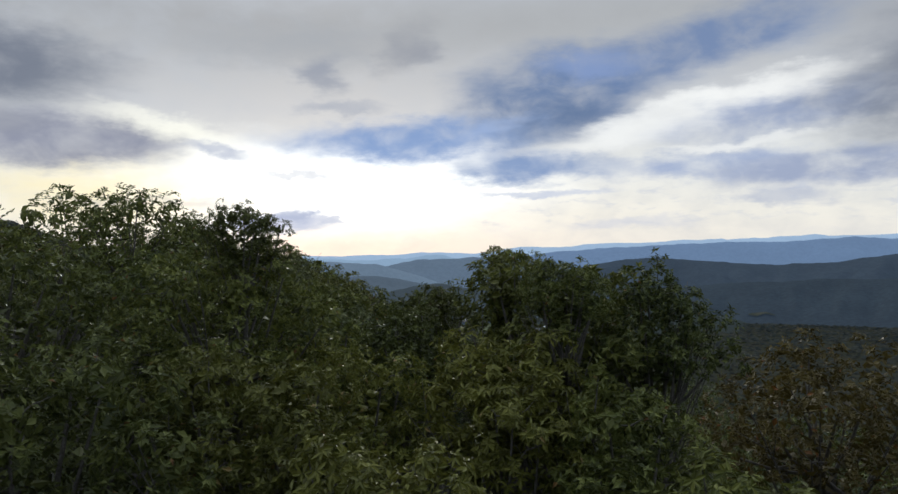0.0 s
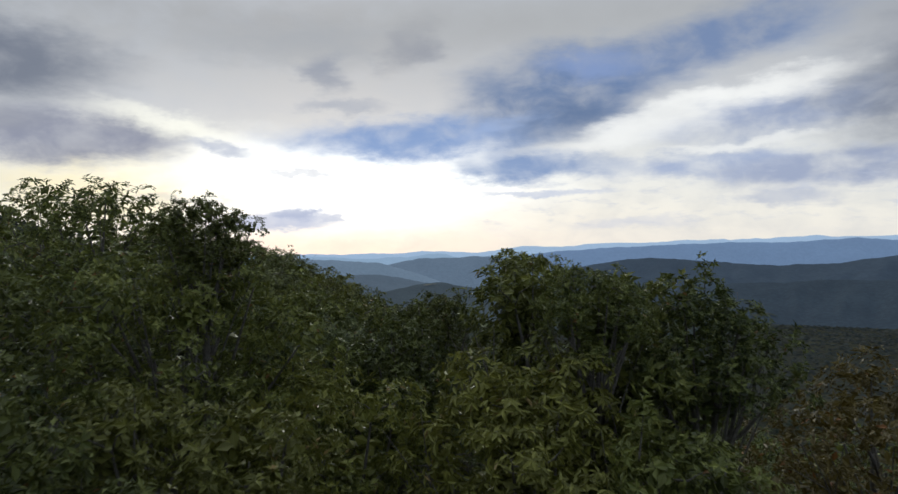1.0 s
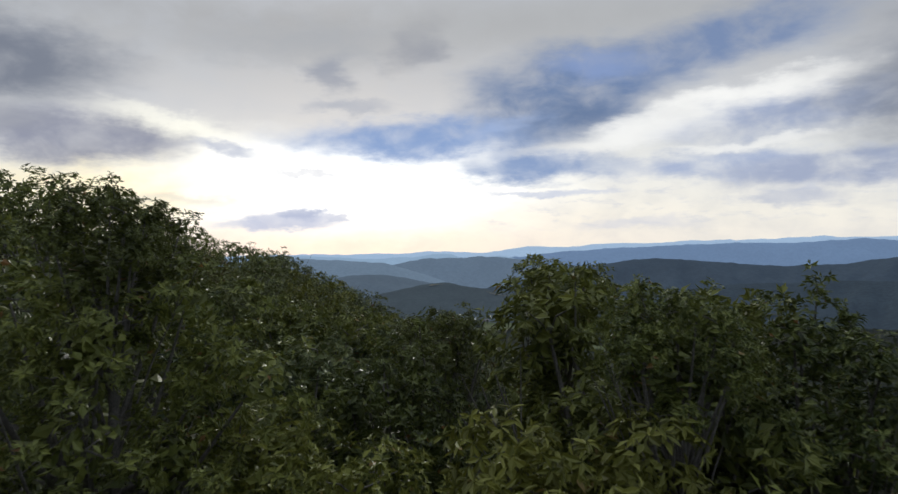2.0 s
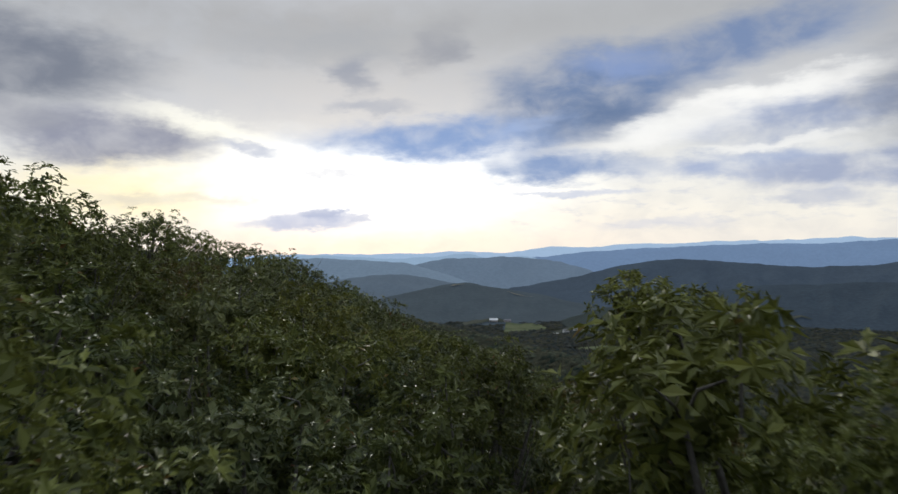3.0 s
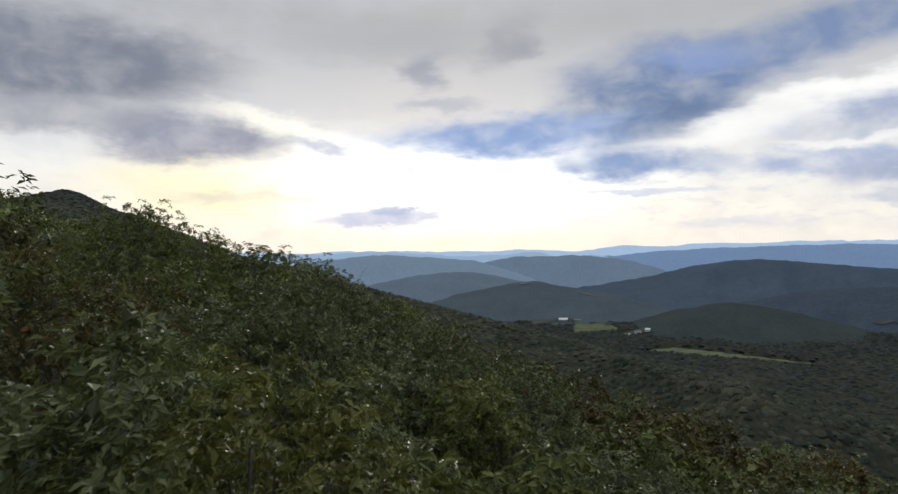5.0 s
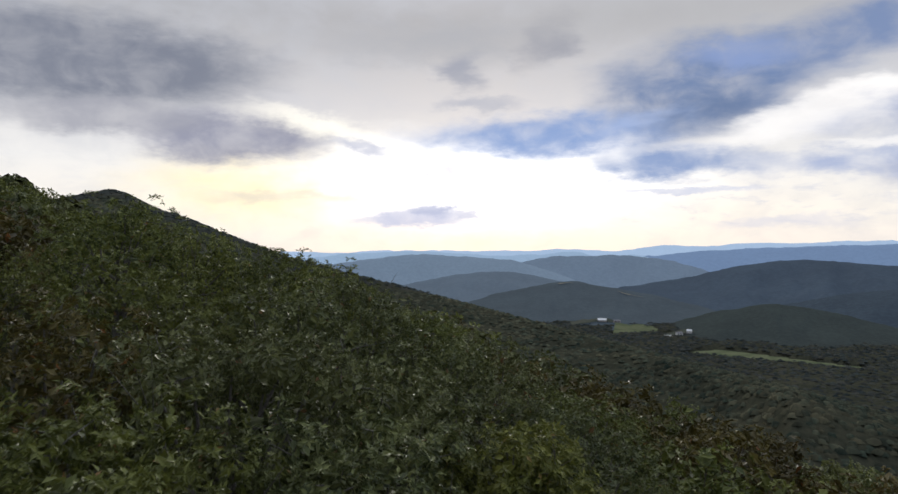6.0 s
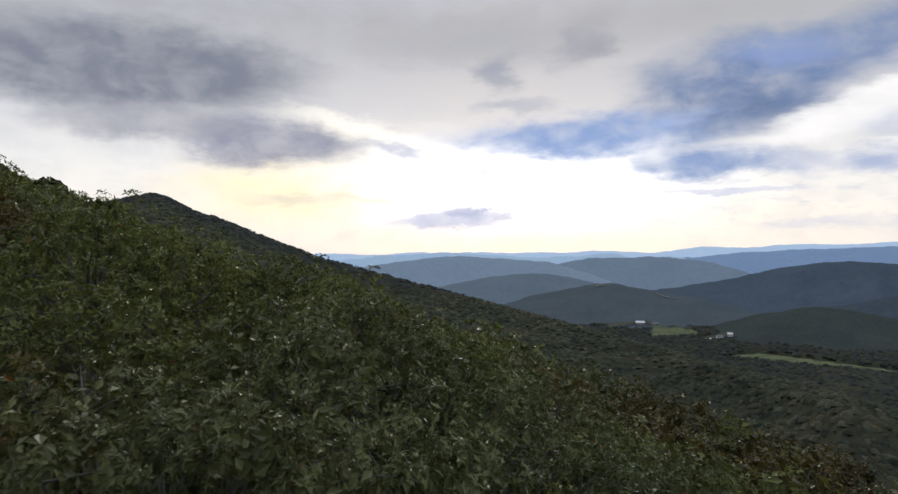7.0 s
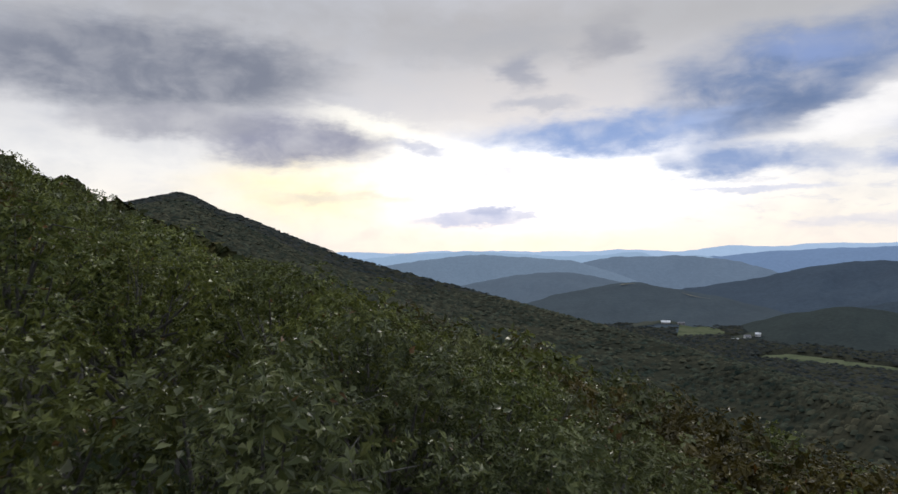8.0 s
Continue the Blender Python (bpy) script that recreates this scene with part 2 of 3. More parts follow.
def field_of(name, a, b):
    m, n = material(name)
    where = n.tree.nodes.new("ShaderNodeTexCoord").outputs["Object"]
    tone = n.mix(n.range(n.noise(where, 0.03, 4.0), 0.35, 0.65), a, b)
    return finish(m, n, tone, 0.9, n.noise(where, 0.4, 3.0), 0.3, 0.3, spec=0.0)


MEADOW = field_of("meadow_grass", (0.080, 0.098, 0.054), (0.120, 0.132, 0.076))
STUBBLE = field_of("pale_stubble", (0.12, 0.12, 0.10), (0.18, 0.17, 0.14))


DULL = field_of("dull_pasture", (0.052, 0.060, 0.048), (0.082, 0.086, 0.068))


def plain(name, tone, rough=0.7):
    m, n = material(name)
    where = n.tree.nodes.new("ShaderNodeTexCoord").outputs["Object"]
    stain = n.noise(where, 0.8, 4.0)
    return finish(m, n, n.mix(n.range(stain, 0.3, 0.8, 0.0, 0.35), tone, tuple(c * 0.6 for c in tone)), rough, stain, 0.1, 0.02)


TIN, BOARD, DARK = plain("pale_tin_roof", (0.75, 0.76, 0.76), 0.4), plain("weathered_board", (0.36, 0.33, 0.30)), plain("dark_opening", (0.03, 0.03, 0.035))
SLATE_ROOF, PAINT = plain("grey_roof", (0.16, 0.16, 0.17)), plain("white_paint", (0.72, 0.71, 0.68))


# ---- the lie of the land ----
def ease(t):
    t = np.clip(t, 0, 1)
    return t * t * (3 - 2 * t)


def canopy(x, y):
    """Height of the treetops over the plan."""
    x, y = np.asarray(x, float), np.asarray(y, float)
    u, v = x / 15, y / 15
    near = 13.55 - 3.21 * u - 0.54 * v + 0.0675 * u * u - 0.252 * u * v - 0.252 * v * v - 2.8 * ease((-x - 9) / 24)
    near = near - ease((x + 8) / 8) * (1.6 * ease((y - 22) / 8) + 3.2 * ease((y - 36) / 12)) * (1 - ease((y - 58) / 26))
    dx, dy = x, y - 18
    r = np.hypot(dx, dy) + 1e-6
    b = np.clip(np.degrees(np.arctan2(dx, dy)), -75, 60)
    # a spur that comes down from the mountain and crosses ahead
    crest_r = np.clip(950 - 21 * (b + 15), 330, 1500)
    lift = np.where(b < -24, -0.6 - 0.39 * (b + 24), -0.6 - 0.27 * (b + 24))
    lift = np.where(b < -32.0, 2.52 + 1.35 * ease((-32.0 - b) / 4.2) - 0.25 * np.maximum(0, -36.4 - b), lift)
    crest = 14.2 + crest_r * np.tan(np.radians(lift))
    start = np.interp(b, (-75, -43, -22, -11, 3, 11, 30, 60), (45, 24, 2, -15, -24, -30, -42, -54))
    t = np.clip((r - 142) / (crest_r - 142), 0, 1)
    far = start + (crest - start) * ease(t) - 22 * np.sin(np.pi * t) * ease((b + 45) / 25)
    far = far + (-185 - far) * ease((r - crest_r) / 560)
    f = ease((r - 72) / 90)
    return near * (1 - f) + far * f


TREE = 12.0                     # a full-grown tree of this ridge


def ground_at(x, y):
    return canopy(x, y) - TREE + 0.3


def fill(name, verts, faces, material_, smooth=False):
    """A mesh from arrays: faces is a list of (n, k) index arrays."""
    me = bpy.data.meshes.new(name)
    verts = np.asarray(verts, np.float32)
    me.vertices.add(len(verts))
    me.vertices.foreach_set("co", verts.ravel())
    loops = np.concatenate([f.ravel() for f in faces]).astype(np.int32)
    sizes = np.concatenate([np.full(len(f), f.shape[1]) for f in faces]).astype(np.int32)
    me.loops.add(len(loops))
    me.loops.foreach_set("vertex_index", loops)
    me.polygons.add(len(sizes))
    me.polygons.foreach_set("loop_start", (np.cumsum(sizes) - sizes).astype(np.int32))
    me.polygons.foreach_set("loop_total", sizes)
    me.update(calc_edges=True)
    me.polygons.foreach_set("use_smooth", np.full(len(sizes), smooth))
    me.materials.append(material_)
    return me


def grid_faces(rows, cols, wrap=False):
    i, j = np.meshgrid(np.arange(rows - 1), np.arange(cols if wrap else cols - 1), indexing="ij")
    k = (j + 1) % cols
    return np.stack([i * cols + j, i * cols + k, (i + 1) * cols + k, (i + 1) * cols + j], -1).reshape(-1, 4)


def build_ground():
    turns = np.linspace(-np.pi, np.pi, 180, endpoint=False)
    radii = np.concatenate([[0.05], np.geomspace(1.5, 4900, 80)])
    rr, tt = np.meshgrid(radii, turns, indexing="ij")
    x, y = rr * np.sin(tt), 18 + rr * np.cos(tt)
    z = ground_at(x, y)
    verts = np.stack([x, y, z], -1).reshape(-1, 3)
    ob = new("ground", fill("ground", verts, [grid_faces(len(radii), len(turns), True)], LITTER, True))
    tagged(ob, "leaf-strewn hillside falling from the ridge to the valley", "ground", kind="structure")


build_ground()


def bumpy(x, y, size, seed=0.0):
    return np.array([noise.fractal(Vector((a / size, b / size, seed)), 0.9, 2.1, 4) for a, b in zip(x, y)])


HILLS = []                      # to lay clearings on them


def hill(label, r, crest, tone, haze_glow, deep, seed):
    """A long wooded hill at the distance r; crest: bearings and heights of its skyline, in degrees; haze is put into
    its bluish tone and emission.
    """
    bs, hs = zip(*crest)
    cols, rows = 180, 22
    b = np.linspace(bs[0], bs[-1], cols)
    along = b * r / 57.3
    top = np.interp(b, bs, hs)                # the crest, its corners rounded
    wide = int(1.6 * cols / (bs[-1] - bs[0])) * 2 + 5
    kernel = np.hanning(wide) / np.hanning(wide).sum()
    top = np.convolve(np.pad(top, wide // 2, mode="reflect", reflect_type="odd"), kernel, "valid")[:cols]
    rough = bumpy(along, b * 0, 300, seed) * r * 0.0036 + bumpy(along, b * 0, 40, seed + 5) * r * 0.0007
    zc = 14.0 + r * np.tan(np.radians(top)) + rough
    verts = []
    for k in range(rows):
        s = k / (rows - 1)                    # 0 at the near foot, 0.8 on the crest, 1 behind
        if s <= 0.8:
            u = s / 0.8
            rise, dist = u ** 1.1, r - deep * (1 - u)
        else:
            u = (s - 0.8) / 0.2
            rise, dist = 1 - u * u, r + deep * 0.4 * u
        flank = math.sin(math.pi * min(1.0, s / 0.8)) ** 0.7
        spurs = np.abs(bumpy(along * 1.0, np.full(cols, dist * 0.30), 260, seed + 9))
        z = -200 + (zc + 200) * (rise + flank * (0.16 - 0.45 * spurs))
        verts.append(np.stack([dist * np.sin(np.radians(b)), 18 + dist * np.cos(np.radians(b)), z], -1))
    mat = forest_of(label.replace(" ", "_"), tuple(c * 0.7 for c in tone), tone, tuple(c * 1.35 for c in tone), r * 0.005, haze_glow, 0.3)
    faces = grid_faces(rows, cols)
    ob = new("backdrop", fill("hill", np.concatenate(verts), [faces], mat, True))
    tagged(ob, label, "hill", kind="structure")
    HILLS.append(BVHTree.FromPolygons([Vector(p) for p in np.concatenate(verts)], faces.tolist()))


# haze painted in: bluish tones and emission, generally stronger with distance
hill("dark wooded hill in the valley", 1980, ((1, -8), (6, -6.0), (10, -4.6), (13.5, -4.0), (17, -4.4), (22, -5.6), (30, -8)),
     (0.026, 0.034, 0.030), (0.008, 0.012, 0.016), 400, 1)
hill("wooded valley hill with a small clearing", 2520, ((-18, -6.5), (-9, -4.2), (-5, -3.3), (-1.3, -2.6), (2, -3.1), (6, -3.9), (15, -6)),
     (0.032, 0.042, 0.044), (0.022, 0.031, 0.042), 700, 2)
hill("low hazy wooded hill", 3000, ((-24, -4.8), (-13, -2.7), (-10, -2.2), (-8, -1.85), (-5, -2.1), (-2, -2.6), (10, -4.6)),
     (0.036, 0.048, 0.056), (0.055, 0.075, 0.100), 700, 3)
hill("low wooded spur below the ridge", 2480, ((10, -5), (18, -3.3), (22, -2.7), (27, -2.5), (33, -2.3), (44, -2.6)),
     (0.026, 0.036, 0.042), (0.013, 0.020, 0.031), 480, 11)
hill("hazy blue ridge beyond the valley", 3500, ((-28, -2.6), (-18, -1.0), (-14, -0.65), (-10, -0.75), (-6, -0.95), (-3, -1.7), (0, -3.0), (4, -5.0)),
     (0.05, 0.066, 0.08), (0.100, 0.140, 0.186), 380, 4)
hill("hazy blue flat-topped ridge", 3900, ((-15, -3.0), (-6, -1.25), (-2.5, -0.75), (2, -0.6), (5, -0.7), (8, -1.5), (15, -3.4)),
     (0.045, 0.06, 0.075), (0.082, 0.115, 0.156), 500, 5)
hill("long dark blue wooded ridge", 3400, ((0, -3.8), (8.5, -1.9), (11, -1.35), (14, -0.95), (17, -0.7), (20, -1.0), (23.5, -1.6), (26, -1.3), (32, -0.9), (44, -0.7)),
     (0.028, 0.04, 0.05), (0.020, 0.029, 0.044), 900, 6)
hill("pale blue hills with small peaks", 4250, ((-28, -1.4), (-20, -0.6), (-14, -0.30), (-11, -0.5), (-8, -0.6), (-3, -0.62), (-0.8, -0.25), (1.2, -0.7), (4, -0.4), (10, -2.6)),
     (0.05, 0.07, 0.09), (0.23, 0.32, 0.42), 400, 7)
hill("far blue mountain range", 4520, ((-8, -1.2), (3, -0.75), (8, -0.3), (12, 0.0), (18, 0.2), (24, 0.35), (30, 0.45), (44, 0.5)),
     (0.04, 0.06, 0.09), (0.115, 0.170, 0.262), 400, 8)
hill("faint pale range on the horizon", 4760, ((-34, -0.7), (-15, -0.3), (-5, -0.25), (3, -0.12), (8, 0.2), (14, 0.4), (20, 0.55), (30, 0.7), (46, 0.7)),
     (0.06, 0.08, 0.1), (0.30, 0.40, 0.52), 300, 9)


# ---- trees ----
LOBED = ((0.0, 0.0), (0.46, 0.21), (0.62, 0.09), (1.0, 0.0))
SLIVER = ((0.0, 0.0), (0.35, 0.15), (0.65, 0.14), (1.0, 0.0))
POINTED = ((0.0, 0.0), (0.50, 0.19), (1.0, 0.0))
KITE = ((0.0, 0.0), (0.58, 0.28), (1.0, 0.0))


def frames_of(axis, rng):
    """Two directions square to each axis."""
    help_ = np.where(np.abs(axis[:, 2:]) < 0.9, np.array([[0, 0, 1.0]]), np.array([[1.0, 0, 0]]))
    e1 = np.cross(axis, help_)
    e1 /= np.linalg.norm(e1, axis=1, keepdims=True)
    return e1, np.cross(axis, e1)


def leaf_arrays(base, d, nrm, length, outline, fold):
    """Leaves from their stalks, directions and upper sides: two lobed halves, folded along the rib."""
    side = np.cross(d, nrm)
    px = np.array([p[0] for p in outline])
    py = np.array([p[1] for p in outline])
    n, k = len(base), len(outline)
    right = np.stack([px, py, fold * py * 1.2 - 0.18 * px ** 2], -1)
    left = np.stack([px, -py, fold * py * 1.2 - 0.18 * px ** 2], -1)[1:-1]
    shape = np.concatenate([right, left])
    L = length[:, None, None]
    v = base[:, None] + L * (d[:, None] * shape[None, :, :1] + side[:, None] * shape[None, :, 1:2] + nrm[:, None] * shape[None, :, 2:])
    m = len(shape)
    a = list(range(k))
    c = [0, *range(k, m), k - 1][::-1]
    off = (np.arange(n) * m)[:, None]
    return v.reshape(-1, 3), [off + np.array(a)[None], off + np.array(c)[None]], n * m


def unit(v):
    return v / (np.linalg.norm(v, axis=-1, keepdims=True) + 1e-9)


def tube(points, radii, sides=6):
    """A tapering limb through points."""
    points = np.asarray(points, float)
    verts = []
    for k, (p, r) in enumerate(zip(points, radii)):
        d = unit(points[min(k + 1, len(points) - 1)] - points[max(k - 1, 0)])
        e1, e2 = frames_of(d[None], None)
        a = np.arange(sides) * 2 * np.pi / sides
        verts.append(p + r * (np.cos(a)[:, None] * e1 + np.sin(a)[:, None] * e2))
    return np.concatenate(verts), grid_faces(len(points), sides, True)


def tree_meshes(seed, radius, deep, boughs, tufts, rosettes, each, length, outline, fillers, leaf, sprigs=0, twigs=0, inner=0.2, bare=0, droop=0.05, knot=2.3, thick=260):
    """Trunk and crown of one tree, TREE high, foot at the origin: boughs carry rounded lobes, lobes carry tufts, tufts carry rosettes of leaves."""
    rng = np.random.default_rng(seed)
    mid = TREE - deep * 0.5
    k = np.arange(boughs)
    up = np.clip(-0.55 + 1.55 * (k + 0.5) / boughs + rng.normal(size=boughs) * 0.06, -0.7, 0.99)
    a = k * 2.39996 + rng.normal(size=boughs) * 0.30
    shell = rng.uniform(0.50, 0.86, boughs)
    ring = np.sqrt(1 - up * up) * shell * radius
    centre = np.stack([ring * np.cos(a), ring * np.sin(a), mid + up * shell * deep * 0.5], -1)
    size = radius * rng.uniform(0.19, 0.31, boughs)
    tverts, tfaces, at = [], [], 0

    def limb(points, radii, sides=6):
        nonlocal at
        v, f = tube(points, radii, sides)
        tverts.append(v)
        tfaces.append(f + at)
        at += len(v)

    bend = rng.uniform(-0.25, 0.25, (2,))
    stem = [np.array([0, 0, -TREE]), np.array([bend[0] * 0.5, bend[1] * 0.5, TREE * 0.3]),
            np.array([bend[0], bend[1], TREE * 0.60]), np.array([bend[0] * 0.4, bend[1] * 0.6, TREE * 0.80])]
    limb(stem, (0.24, 0.15, 0.10, 0.025), 8)
    for c in centre:
        root = stem[1] + (stem[3] - stem[1]) * rng.uniform(0.50, 0.92)
        root[2] = min(root[2], c[2] - 0.2)
        bow = (root + c) / 2 + np.array([0, 0, -0.15]) + rng.uniform(-0.12, 0.12, 3)
        limb((root, bow, c), (0.060, 0.038, 0.014), 5)
    # tufts over the outside of the lobes, those buried in other lobes left out
    pick = np.repeat(k, tufts)
    i = np.tile(np.arange(tufts), boughs) + rng.uniform(0, 0.6, boughs * tufts)
    lift = 1 - 1.60 * (i + 0.3) / tufts
    turn = i * 2.39996 + np.repeat(rng.uniform(0, 6.28, boughs), tufts)
    ring = np.sqrt(np.clip(1 - lift * lift, 0, 1))
    out = unit(np.stack([ring * np.cos(turn), ring * np.sin(turn), lift], -1) + rng.normal(size=(boughs * tufts, 3)) * 0.16)
    spot = centre[pick] + out * (size[pick] * rng.uniform(0.80, 1.16, boughs * tufts))[:, None] * np.array([1, 1, 0.85])
    buried = np.zeros(len(spot), bool)
    for j in range(boughs):
        buried |= (np.linalg.norm((spot - centre[j]) / np.array([1, 1, 0.85]), axis=1) < size[j] * 0.72) & (pick != j)
    pick, out, spot = pick[~buried], out[~buried], spot[~buried]
    swell = length * knot * rng.uniform(0.65, 1.35, len(spot))
    for s in rng.permutation(len(spot))[:twigs]:
        limb((centre[pick[s]], (centre[pick[s]] + spot[s]) / 2 + rng.normal(size=3) * 0.05, spot[s]), (0.014, 0.010, 0.004), 4)
    # rosettes over each tuft, which is a shallow cap that faces out and up
    of = np.repeat(np.arange(len(spot)), rosettes)
    face = unit(out[of] * 0.85 + np.array([0, 0, 0.40]))
    cap = unit(face + rng.normal(size=face.shape) * 0.58)
    tip = spot[of] + cap * (swell[of] * rng.uniform(0.55, 1.08, len(of)))[:, None] * np.array([1, 1, 0.72])
    axis = unit(cap * 0.80 + np.array([0, 0, 0.36]) + rng.normal(size=cap.shape) * 0.24)
    peak = np.percentile(tip[:, 2], 99.5) + length * 0.5
    # leggy shoots that rise over the crown
    high = np.argsort(spot[:, 2] + out[:, 2])[-max(sprigs * 3, 1):]
    for s in rng.choice(high, min(sprigs, len(high)), replace=False) if sprigs else ():
        foot, n = spot[s], 9
        way = unit(np.array([rng.normal() * 0.28, rng.normal() * 0.28, 1.0]))
        tall = rng.uniform(0.15, 0.36)
        limb((foot - way * 0.25, foot + way * tall * 0.5 + rng.normal(size=3) * 0.02, foot + way * tall), (0.012, 0.008, 0.004), 4)
        extra = foot + way * np.linspace(0.35, 1, n)[:, None] * tall + rng.normal(size=(n, 3)) * 0.075
        tip, axis = np.concatenate([tip, extra]), np.concatenate([axis, unit(way + rng.normal(size=(n, 3)) * 0.7)])
    # bare grey limbs that stick out below the leaves
    for s in range(bare):
        a_ = rng.uniform(0, 6.28)
        root = stem[2] + np.array([0, 0, rng.uniform(-1.2, 0.2)])
        end = np.array([radius * rng.uniform(0.8, 1.05) * math.cos(a_), radius * rng.uniform(0.8, 1.05) * math.sin(a_), mid + deep * rng.uniform(-0.35, 0.30)])
        knee = root + (end - root) * 0.55 + np.array([0, 0, rng.uniform(0.1, 0.4)])
        limb((root, knee, end), (0.030, 0.020, 0.006), 5)
        for _ in range(3):
            fork = knee + (end - knee) * rng.uniform(0.1, 0.8)
            limb((fork, fork + (end - root) * 0.2 + rng.normal(size=3) * 0.28), (0.010, 0.004), 4)
    total = len(tip)
    base, ax = np.repeat(tip, each, 0), np.repeat(axis, each, 0)
    e1, e2 = frames_of(ax, rng)
    phi = np.tile(np.arange(each) * 2 * np.pi / each, total) + np.repeat(rng.uniform(0, 6.28, total), each) + rng.normal(size=total * each) * 0.30
    spread = rng.uniform(0.95, 1.50, total * each)
    d = unit(np.cos(spread)[:, None] * ax + np.sin(spread)[:, None] * (np.cos(phi)[:, None] * e1 + np.sin(phi)[:, None] * e2) - np.array([0, 0, droop]))
    nrm = ax + rng.normal(size=d.shape) * 0.28
    nrm = unit(nrm - (nrm * d).sum(1, keepdims=True) * d)
    v1, f1, n1 = leaf_arrays(base + ax * rng.uniform(-0.06, 0.02, (total * each, 1)), d, nrm, length * rng.uniform(0.75, 1.18, total * each), outline, 0.32)
    # shaded leaves within the lobes
    pick = rng.integers(0, boughs, fillers)
    n = unit(rng.normal(size=(fillers, 3)) + np.array([0, 0, 0.2]))
    p = centre[pick] + n * (size[pick] * rng.uniform(0.25, 0.70, fillers))[:, None]
    e1, e2 = frames_of(unit(n + rng.normal(size=n.shape) * 0.35), rng)
    t = rng.uniform(0, 6.28, (fillers, 1))
    d = np.cos(t) * e1 + np.sin(t) * e2
    v2, f2, n2 = leaf_arrays(p - d * inner * 0.5, d, np.cross(e1, e2), inner * rng.uniform(0.75, 1.3, fillers), KITE, 0.2)
    # the thick of the crown round the stem: oversized hidden leaves added to block light
    n = unit(rng.normal(size=(thick, 3)))
    p = np.array([0, 0, mid - 0.08 * deep]) + n * rng.uniform(0.25, 1.0, (thick, 1)) * np.array([radius * 0.55, radius * 0.55, deep * 0.28])
    e1, e2 = frames_of(unit(rng.normal(size=n.shape)), rng)
    v3, f3, n3 = leaf_arrays(p - e1 * inner, e1, e2, inner * 1.8 * rng.uniform(0.75, 1.3, thick), KITE, 0.2)
    crown_v, trunk_v = np.concatenate([v1, v2, v3]), np.concatenate(tverts)
    crown_v[:, 2] *= TREE / peak
    trunk_v[:, 2] *= TREE / peak
    crown = fill("crown", crown_v, [*f1, *[f + n1 for f in f2], *[f + n1 + n2 for f in f3]], leaf)
    trunk = fill("trunk", trunk_v, [np.concatenate(tfaces)], BARK, True)
    return trunk, crown


def tree_kind(name, label, group, meshes):
    """A tree out of sight below ground, to be copied to its places."""
    root = tagged(new(name), label, "tree", group)
    for part_name, me in zip(("trunk", "crown"), meshes):
        new(part_name, me).parent = root
    return root


placed = []


def plant(kind, x, y, top, radius, nominal, turn=None):
    """Stands a copy of a tree in the ground, its top at the given height; the stem is long enough for any size."""
    wide = radius / nominal
    m = pose(x, y, top - TREE * wide, 0, 0, random.uniform(0, 360) if turn is None else turn) @ Matrix.Scale(wide, 4)
    placed.append((x, y, radius))
    return copy_thing(kind, m)


def near_kind(seed, radius, label, leaf, outline=LOBED, length=0.122, droop=0.05):
    """An oak of the ridge, broad or slender, with as many boughs as its size asks for."""
    broad = radius > 2
    return tree_kind("oak_tree", label, "trees on the ridge",
                     tree_meshes(seed, radius, radius * 2.2, 27 if broad else 19, 11 if broad else 9, 7, 6, length, outline, 2600 if broad else 1300,
                                 leaf, 0 if broad else 2, 40, 0.14, 5, droop, 2.1))


BROAD, SLIM = 2.4, 1.5
near = {
    "a": (near_kind(11, BROAD, "broad dark green oak tree among others on the ridge", LEAF_OAK), near_kind(21, SLIM, "small dark green oak tree on the ridge", LEAF_OAK)),
    "b": (near_kind(12, BROAD, "broad green oak tree with grey-green leaves", LEAF_GREY), near_kind(22, SLIM, "small oak tree with grey-green leaves", LEAF_GREY)),
    "c": (near_kind(17, BROAD, "dark green oak tree with upright sprigs", LEAF_OAK, length=0.11), near_kind(13, SLIM, "slender dark green oak tree with upright sprigs", LEAF_OAK, length=0.11)),
    "d": (near_kind(18, BROAD, "yellow-green tree with narrow leaves", LEAF_LIGHT, SLIVER, 0.15, 0.45), near_kind(14, SLIM, "slender yellow-green tree with narrow leaves", LEAF_LIGHT, SLIVER, 0.15, 0.45)),
    "e": (near_kind(15, BROAD, "oak tree with russet and brown autumn leaves", LEAF_RUSSET), near_kind(25, SLIM, "small oak tree with russet leaves", LEAF_RUSSET)),
    "f": (near_kind(16, BROAD, "broad light green oak tree in leaf", LEAF_LIGHT), near_kind(26, SLIM, "small light green oak tree in leaf", LEAF_LIGHT)),
}

